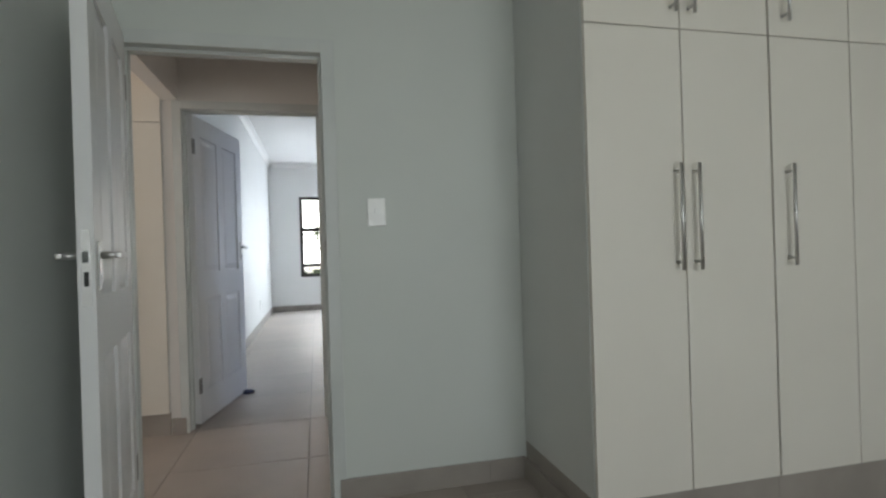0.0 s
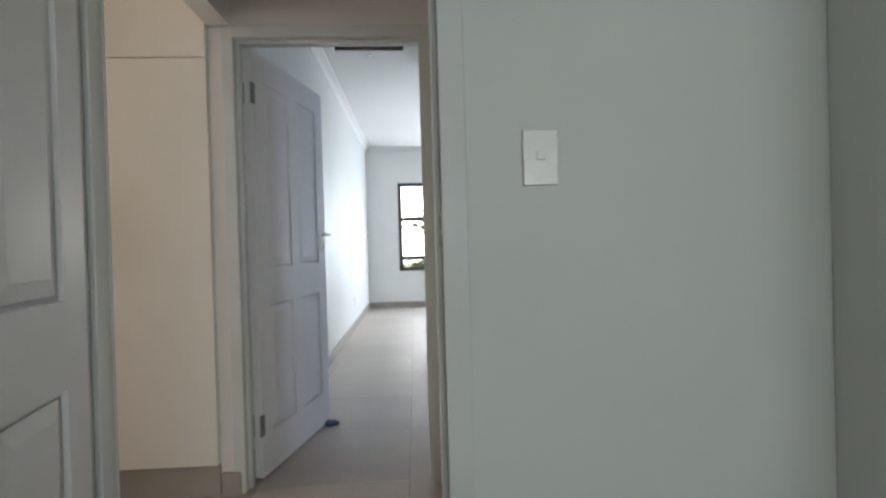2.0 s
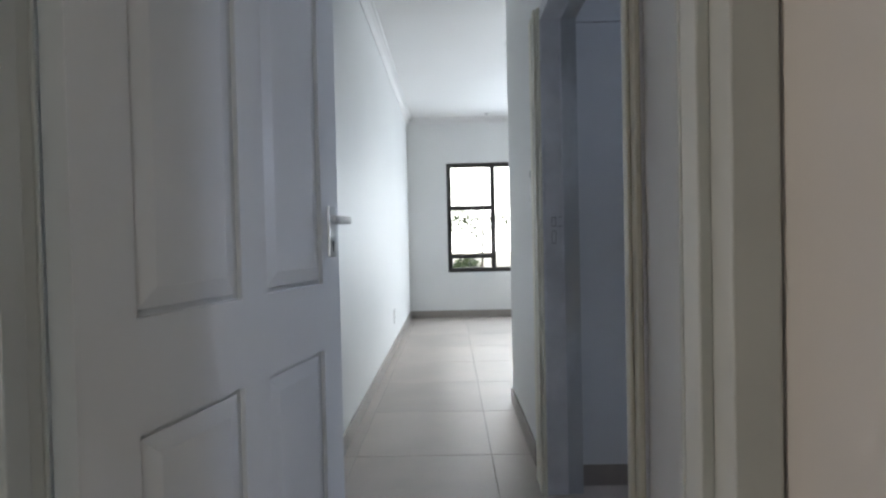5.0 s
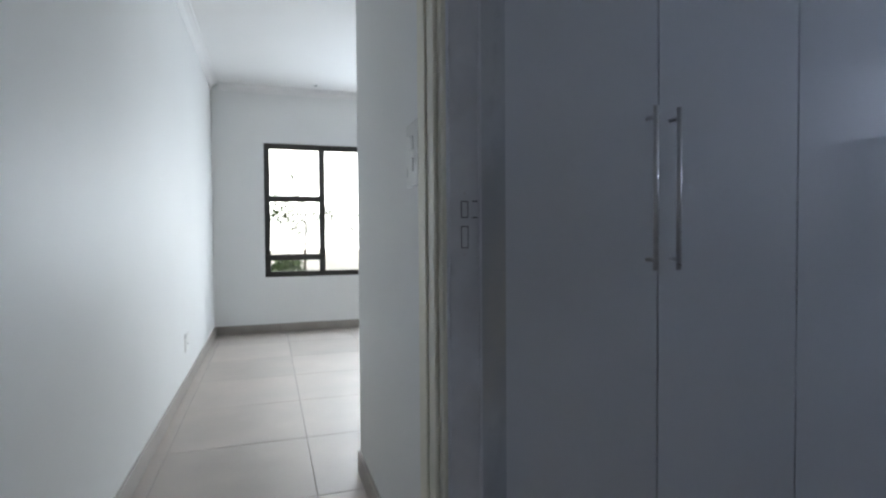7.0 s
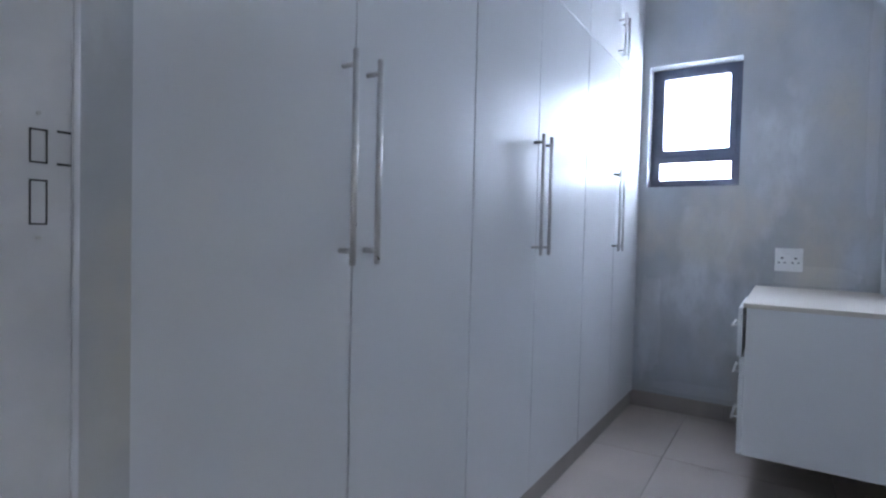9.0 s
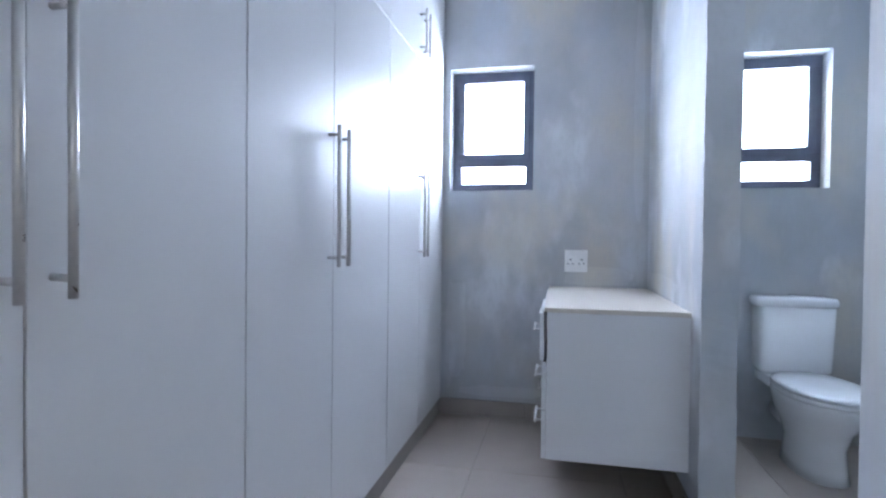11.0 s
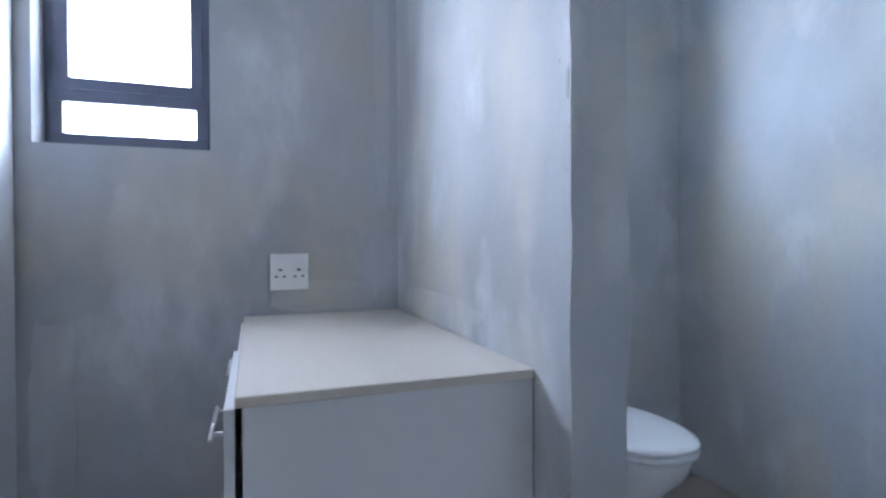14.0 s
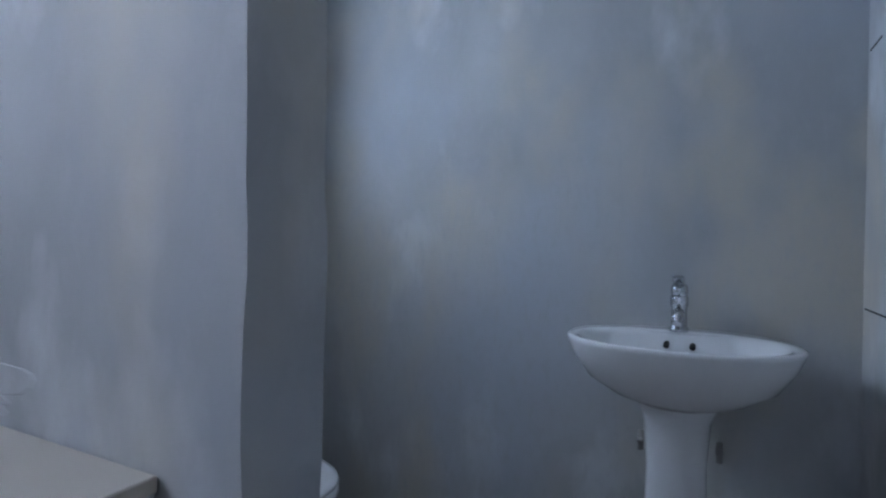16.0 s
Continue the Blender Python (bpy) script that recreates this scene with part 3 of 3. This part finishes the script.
# ---- chest of drawers ----
def chest():
    ob = tagged(new("chest_of_drawers"), "wall-hung white chest of drawers with a beige top, top drawer ajar", "drawers")
    ob.location = (3.497, 4.59, 0.198)
    L, D, Z = 1.079, 0.56, 0.62
    part("side_panel", boxes(((0, 0, 0), (0.018, D, Z)), bevel=0.001), M_MELA_W, ob)
    part("side_panel", boxes(((L - 0.018, 0, 0), (L, D, Z)), bevel=0.001), M_MELA_W, ob)
    part("bottom_panel", boxes(((0.018, 0, 0), (L - 0.018, D, 0.018)), bevel=0.001), M_MELA_W, ob)
    part("back_panel", boxes(((0.018, 0, 0.018), (L - 0.018, 0.012, Z)), bevel=0.001), M_MELA_W, ob)
    part("top", boxes(((-0.006, 0, Z), (L, D + 0.012, Z + 0.02)), bevel=0.002), M_TOP, ob, "pale beige laminate top")
    n = 3
    hgt = Z / n
    for col in range(2):
        for r in range(n):
            a, b = 0.002 + col * L / 2, (col + 1) * L / 2 - 0.002
            out = 0.012 if (r == 2 and col == 0) else 0.002
            d = part("drawer", boxes(((a, D + out, r * hgt + 0.002), (b, D + out + 0.018, (r + 1) * hgt - 0.002)), bevel=0.001), M_MELA_W, ob)
            bm = bmesh.new()
            c = (a + b) / 2
            z, y = (r + 0.5) * hgt, D + out + 0.018
            add_rod(bm, (c - 0.11, y + 0.032, z), (c + 0.11, y + 0.032, z), 0.005, 12)
            for xx in (c - 0.08, c + 0.08):
                add_rod(bm, (xx, y, z), (xx, y + 0.032, z), 0.0045, 10)
            part("handle", bm, M_STEEL, d, "brushed steel bar handle", True)


chest()


# ---- windows ----
def window(name, w, h, bars, material, label, depth=0.05, fr=0.045, g=0.022):
    """A window in the xz plane, lower left outer corner at the origin, depth along +y. bars: panes as (x0, z0, x1, z1)."""
    ob = tagged(new(name), label, "window", kind="structure")
    part("window_frame", boxes(((0, 0, 0), (w, depth, fr)), ((0, 0, h - fr), (w, depth, h)), ((0, 0, fr), (fr, depth, h - fr)), ((w - fr, 0, fr), (w, depth, h - fr)), bevel=0.002), material, ob)
    for x0, z0, x1, z1 in bars:
        sash = part("sash", boxes(((x0, -0.006, z0), (x1, depth - 0.01, z0 + g)), ((x0, -0.006, z1 - g), (x1, depth - 0.01, z1)), ((x0, -0.006, z0 + g), (x0 + g, depth - 0.01, z1 - g)), ((x1 - g, -0.006, z0 + g), (x1, depth - 0.01, z1 - g)), bevel=0.002), material, ob)
        pane = part("pane", boxes(((x0 + g, 0.018, z0 + g), (x1 - g, 0.023, z1 - g))), M_GLASS, sash)
        pane.visible_shadow = False
    return ob


ob = window("window_1", 2.228, 1.566, [(0.03, 0.03, 0.66, 0.23), (0.03, 0.23, 0.66, 0.922), (0.03, 0.922, 0.66, 1.536), (0.66, 0.03, 2.20, 1.536)], M_BRONZE, "dark bronze aluminium window with four panes", g=0.034)
ob.matrix_world = pose(0.733, 11.13, 0.645)
for nm, (a, b) in (("window_2", W1), ("window_3", W2)):
    w = b - a
    ob = window(nm, w, 0.772, [(0.012, 0.012, w - 0.012, 0.205), (0.03, 0.205, w - 0.03, 0.75)], M_CHARCOAL_BLOOM, "small dark aluminium window, frosted by glare, bloom in the frame colour, with a low pane", fr=0.035, g=0.042)
    ob.matrix_world = pose(4.69, b, WZ[0], 0, 0, -90)
ob = window("window_4", 2.0, 1.5, [(0.03, 0.03, 1.0, 1.47), (1.0, 0.03, 1.97, 1.47)], M_BRONZE, "dark aluminium window behind the walker")
ob.matrix_world = pose(3.2, -2.25, 0.7, 0, 0, 180)


# ---- electrical ----
def plate(name, w, h, m, label, cells, category="switch"):
    """A wall plate in the xz plane facing -y, centred on the origin."""
    ob = tagged(new(name), label, category)
    part("cover", boxes(((-w / 2, -0.009, -h / 2), (w / 2, 0, h / 2)), bevel=0.003, seg=2), M_PLASTIC, ob)
    for lo, hi, dark in cells:
        part("hole" if dark else "rocker", boxes(((lo[0], -0.0098 if dark else -0.013, lo[1]), (hi[0], -0.007, hi[1])), bevel=0.0 if dark else 0.0015), M_DARK if dark else M_PLASTIC, ob)
    ob.matrix_world = m
    return ob


rock = [((-0.010, -0.006), (0.010, 0.014), False)]
plate("light_switch", 0.082, 0.127, pose(1.309, 2.815, 1.294), "white plastic light switch on the grey-green wall", rock)
plate("light_switch", 0.082, 0.14, pose(1.13, 3.44, 1.30, 0, 0, -90), "white plastic light switch on the hall wall", rock)
plate("light_switch", 0.12, 0.182, pose(1.18, 6.07, 1.36, 0, 0, -90), "white plastic double light switch on the wall stub", [((-0.02, 0.012), (0.02, 0.05), False), ((-0.02, -0.05), (0.02, -0.012), False)])
plate("wall_socket", 0.17, 0.13, pose(0.18, 8.92, 0.345, 0, 0, 90), "white plastic wall socket above the skirting", [((-0.03, -0.02), (-0.02, -0.005), True), ((0.02, -0.02), (0.03, -0.005), True)], "socket")
holes = []
for cx in (-0.033, 0.033):
    holes += [((cx - 0.006, 0.004), (cx + 0.006, 0.012), True), ((cx - 0.019, -0.02), (cx - 0.009, -0.014), True), ((cx + 0.009, -0.02), (cx + 0.019, -0.014), True)]
holes.append(((-0.012, 0.03), (0.012, 0.036), False))
plate("double_socket", 0.136, 0.134, pose(4.578, 5.002, 0.996, 0, 0, -90), "white plastic double wall socket above the chest", holes, "socket")


def downlight(x, y):
    ob = tagged(new("downlight"), "small recessed round ceiling light, switched off", "ceiling light", "ceiling downlights")
    ob.location = (x, y, H)
    bm = bmesh.new()
    lathe(bm, [(0, 0, 0.028, 0.028, -0.002), (0, 0, 0.03, 0.03, -0.008), (0, 0, 0.043, 0.043, -0.006), (0, 0, 0.045, 0.045, 0)], 28)
    part("rim", bm, M_PLASTIC, ob, "white rim", True)
    bm = bmesh.new()
    lathe(bm, [(0, 0, 0.027, 0.027, -0.0085), (0, 0, 0.02, 0.02, -0.0125), (0, 0, 0.006, 0.006, -0.0145)], 24)
    part("lamp", bm, M_CHROME, ob, "", True)


for x, y in ((0.66, 6.52), (1.33, 8.25), (1.31, 10.85)):
    downlight(x, y)
structure("ceiling_trap_frame", boxes(((0.33, 5.72, H - 0.018), (0.36, 6.38, H + 0.1)), ((0.96, 5.72, H - 0.018), (0.99, 6.38, H + 0.1)), ((0.36, 5.72, H - 0.018), (0.96, 5.75, H + 0.1)), ((0.36, 6.35, H - 0.018), (0.96, 6.38, H + 0.1)), bevel=0.003), M_CEIL, "white wooden frame round an open ceiling trap", "trap frame")


# ---- toilet ----
def toilet():
    ob = tagged(new("toilet"), "white ceramic close-coupled toilet with closed lid", "toilet")
    yc, xw = 3.852, 4.575
    bm = bmesh.new()
    lathe(bm, [(xw - 0.095, yc, 0.075, 0.168, 0.412), (xw - 0.098, yc, 0.088, 0.18, 0.437), (xw - 0.1, yc, 0.094, 0.192, 0.775)], 40, 5)
    part("cistern", bm, M_CERAMIC, ob, "", True)
    bm = bmesh.new()
    lathe(bm, [(xw - 0.1, yc, 0.097, 0.199, 0.778), (xw - 0.1, yc, 0.1, 0.204, 0.787), (xw - 0.1, yc, 0.1, 0.203, 0.813), (xw - 0.1, yc, 0.09, 0.192, 0.827), (xw - 0.1, yc, 0.06, 0.15, 0.831)], 40, 5)
    lid = part("cistern_lid", bm, M_CERAMIC, ob, "", True)
    bm = bmesh.new()
    add_rod(bm, (xw - 0.1, yc, 0.83), (xw - 0.1, yc, 0.839), 0.02, 20)
    part("flush_button", bm, M_CHROME, lid, "chrome push button", True)
    bm = bmesh.new()
    lathe(bm, [(4.20, yc, 0.23, 0.12, 0.0), (4.20, yc, 0.22, 0.11, 0.06), (4.20, yc, 0.20, 0.11, 0.15), (4.19, yc, 0.215, 0.14, 0.23), (4.16, yc, 0.265, 0.178, 0.31), (4.155, yc, 0.28, 0.188, 0.362), (4.155, yc, 0.278, 0.186, 0.389)], 44, 2.2)
    add_box(bm, (4.35, yc - 0.15, 0.35), (4.574, yc + 0.15, 0.411), 0.012, 3)
    part("bowl", bm, M_CERAMIC, ob, "", True)
    bm = bmesh.new()
    lathe(bm, [(4.135, yc, 0.272, 0.186, 0.388), (4.135, yc, 0.282, 0.193, 0.393), (4.135, yc, 0.28, 0.191, 0.408)], 48, 2.3)
    part("seat", bm, M_SEAT, ob, "white plastic seat", True)
    bm = bmesh.new()
    lathe(bm, [(4.135, yc, 0.272, 0.185, 0.413), (4.135, yc, 0.282, 0.193, 0.418), (4.135, yc, 0.278, 0.189, 0.430), (4.135, yc, 0.25, 0.168, 0.437), (4.135, yc, 0.1, 0.06, 0.440)], 48, 2.3)
    part("seat_lid", bm, M_SEAT, ob, "closed white plastic lid", True)
    bm = bmesh.new()
    add_rod(bm, (4.57, yc + 0.02, 0.19), (4.36, yc + 0.02, 0.17), 0.055, 24)
    pp = part("waste_pipe", bm, M_PIPE, ob, "white plastic pan connector", True)
    bm = bmesh.new()
    add_rod(bm, (4.385, yc + 0.02, 0.172), (4.37, yc + 0.02, 0.171), 0.06, 24)
    part("seal", bm, M_RUBBER, pp, "dark rubber seal", True)


toilet()


# ---- basin ----
def basin():
    ob = tagged(new("pedestal_basin"), "white ceramic pedestal basin on the grey plaster wall", "basin")
    x, z = 3.012, 0.856
    yb = 3.172
    yc = yb + 0.215
    bm = bmesh.new()
    rings = [(x, yc - 0.02, 0.10, 0.09, z - 0.185), (x, yc - 0.015, 0.17, 0.135, z - 0.16), (x, yc - 0.005, 0.24, 0.175, z - 0.115), (x, yc, 0.28, 0.2, z - 0.055), (x, yc, 0.297, 0.212, z - 0.015),
             (x, yc, 0.299, 0.214, z - 0.005), (x, yc, 0.293, 0.21, z), (x, yc + 0.012, 0.265, 0.178, z - 0.003), (x, yc + 0.03, 0.25, 0.148, z - 0.018), (x, yc + 0.03, 0.22, 0.125, z - 0.07), (x, yc + 0.02, 0.1, 0.07, z - 0.12)]
    lathe(bm, rings, 56, 2.2)
    for v in bm.verts:
        v.co.y = max(v.co.y, yb)
    add_box(bm, (x - 0.17, yb, z - 0.11), (x + 0.17, yb + 0.075, z - 0.002), 0.012, 3)
    part("bowl", bm, M_CERAMIC, ob, "", True)
    bm = bmesh.new()
    lathe(bm, [(x, yc - 0.03, 0.13, 0.11, 0), (x, yc - 0.03, 0.12, 0.10, 0.05), (x, yc - 0.03, 0.082, 0.085, 0.3), (x, yc - 0.03, 0.078, 0.082, 0.5), (x, yc - 0.03, 0.088, 0.09, 0.63), (x, yc - 0.02, 0.11, 0.1, z - 0.165)], 40, 2.4)
    part("pedestal", bm, M_CERAMIC, ob, "", True)
    for dx in (-0.035, 0.035):
        bm = bmesh.new()
        add_rod(bm, (x + dx, yc - 0.125, z - 0.034), (x + dx, yc - 0.086, z - 0.038), 0.0085, 16)
        part("overflow_hole", bm, M_DARK, ob, "", True)
    for dx in (-0.11, 0.11):
        bm = bmesh.new()
        add_rod(bm, (x + dx, yb - 0.002, 0.50), (x + dx, yb + 0.05, 0.50), 0.011, 14)
        add_rod(bm, (x + dx, yb + 0.04, 0.47), (x + dx, yb + 0.04, 0.53), 0.009, 14)
        part("valve", bm, M_HINGE, ob, "dull metal angle valve", True)
    tp = tagged(new("basin_mixer_tap"), "chrome single-lever basin mixer tap", "tap")
    tx, ty = x + 0.005, yb + 0.062
    bm = bmesh.new()
    lathe(bm, [(tx, ty, 0.028, 0.028, z - 0.003), (tx, ty, 0.028, 0.028, z + 0.007), (tx, ty, 0.023, 0.023, z + 0.014), (tx, ty, 0.022, 0.022, z + 0.07), (tx, ty, 0.026, 0.026, z + 0.077), (tx, ty, 0.026, 0.026, z + 0.10), (tx, ty, 0.02, 0.02, z + 0.108)], 28)
    part("body", bm, M_CHROME, tp, "", True)
    bm = bmesh.new()
    add_rod(bm, (tx, ty, z + 0.06), (tx, ty + 0.11, z + 0.045), 0.015, 18)
    add_rod(bm, (tx, ty + 0.105, z + 0.052), (tx, ty + 0.107, z + 0.028), 0.013, 18)
    part("spout", bm, M_CHROME, tp, "", True)
    bm = bmesh.new()
    add_box(bm, (tx - 0.016, ty - 0.02, z + 0.128), (tx + 0.016, ty + 0.085, z + 0.14), 0.005, 2)
    bmesh.ops.rotate(bm, verts=bm.verts, cent=(tx, ty, z + 0.13), matrix=Matrix.Rotation(radians(22), 3, "X"))
    lathe(bm, [(tx, ty, 0.023, 0.023, z + 0.102), (tx, ty, 0.025, 0.025, z + 0.12), (tx, ty, 0.022, 0.022, z + 0.138), (tx, ty, 0.012, 0.012, z + 0.143)], 24)
    part("lever", bm, M_CHROME, tp, "", True)


basin()


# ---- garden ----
# Emissive sheet: the blown-out white of sky and distance is added as glow.
M_SKY_GLOW = bpy.data.materials.new("sky_glow")
M_SKY_GLOW.use_nodes = True
glow_node = M_SKY_GLOW.node_tree.nodes["Principled BSDF"]
glow_node.inputs["Emission Color"].default_value, glow_node.inputs["Emission Strength"].default_value = (1.0, 1.0, 0.96, 1), 7.0
structure("backdrop", boxes(((-40, 62, -0.6), (60, 62.2, 40))), M_SKY_GLOW, "glowing sheet standing in for the white sky and distance behind the garden", "backdrop")

def tree(x, y, h, spread, seed):
    rnd = random.Random(seed)
    ob = tagged(new("tree"), "leafy green tree in bright sun outside the window", "tree", "garden trees")
    ob.location = (x, y, -0.3)
    bm = bmesh.new()
    add_rod(bm, (0, 0, 0), (0.05, 0, h * 0.5), 0.05, 10, 0.025)
    tips = []
    for k in range(9):
        a = rnd.uniform(0, 6.28)
        base = Vector((0.03, 0, h * rnd.uniform(0.2, 0.5)))
        tip = Vector((math.cos(a) * spread * rnd.uniform(0.4, 0.9), math.sin(a) * spread * rnd.uniform(0.4, 0.9), h * rnd.uniform(0.4, 0.95)))
        add_rod(bm, base, tip, 0.014, 7, 0.004)
        tips += [base.lerp(tip, f) for f in (0.45, 0.7, 0.9, 1.0)]
    part("trunk", bm, M_BARK, ob)
    verts, faces = [], []
    for t in tips:
        for k in range(34):
            c = t + Vector((rnd.gauss(0, 1), rnd.gauss(0, 1), rnd.gauss(0, 0.8))) * 0.28 * spread / 1.4
            d = Vector((rnd.gauss(0, 1), rnd.gauss(0, 1), rnd.gauss(0, 1))).normalized()
            e = d.cross(Vector((rnd.gauss(0, 1), rnd.gauss(0, 1), rnd.gauss(0, 1)))).normalized()
            s = rnd.uniform(0.05, 0.1)
            i = len(verts)
            verts += [c - d * s, c + e * s * 0.4, c + d * s, c - e * s * 0.4]
            faces.append((i, i + 1, i + 2, i + 3))
    me = bpy.data.meshes.new("crown")
    me.from_pydata(verts, [], faces)
    me.materials.append(M_LEAF)
    crown = new("crown", me)
    crown.parent = ob


for k, (x, y, h, s) in enumerate(((-0.7, 18.5, 3.4, 1.2), (4.6, 19.5, 4.0, 1.6), (-2.4, 22, 4.2, 1.8), (0.9, 17.2, 0.95, 0.6), (2.1, 26.0, 4.6, 1.6))):
    tree(x, y, h, s, k)

# ---- floor tiles ----
P = 0.705
tile_mesh = mesh_of("tile", boxes(((0.0015, 0.0015, -0.012), (P - 0.0015, P - 0.0015, 0.0)), bevel=0.0012), M_TILE)
fl = bpy.data.objects["floor"]
for i in range(-6, 6):
    for j in range(-13, 7):
        x, y = 0.962 + i * P, 6.915 + j * P
        if (x + P < 0 and (y + P < 2.9 or y > 4.1)) or x + P < -2.6 or x > 5.0 or y + P < -2.2 or y > 11.06:
            continue
        t = new("tile", tile_mesh)
        t.location = (x, y, 0)
        t.parent = fl
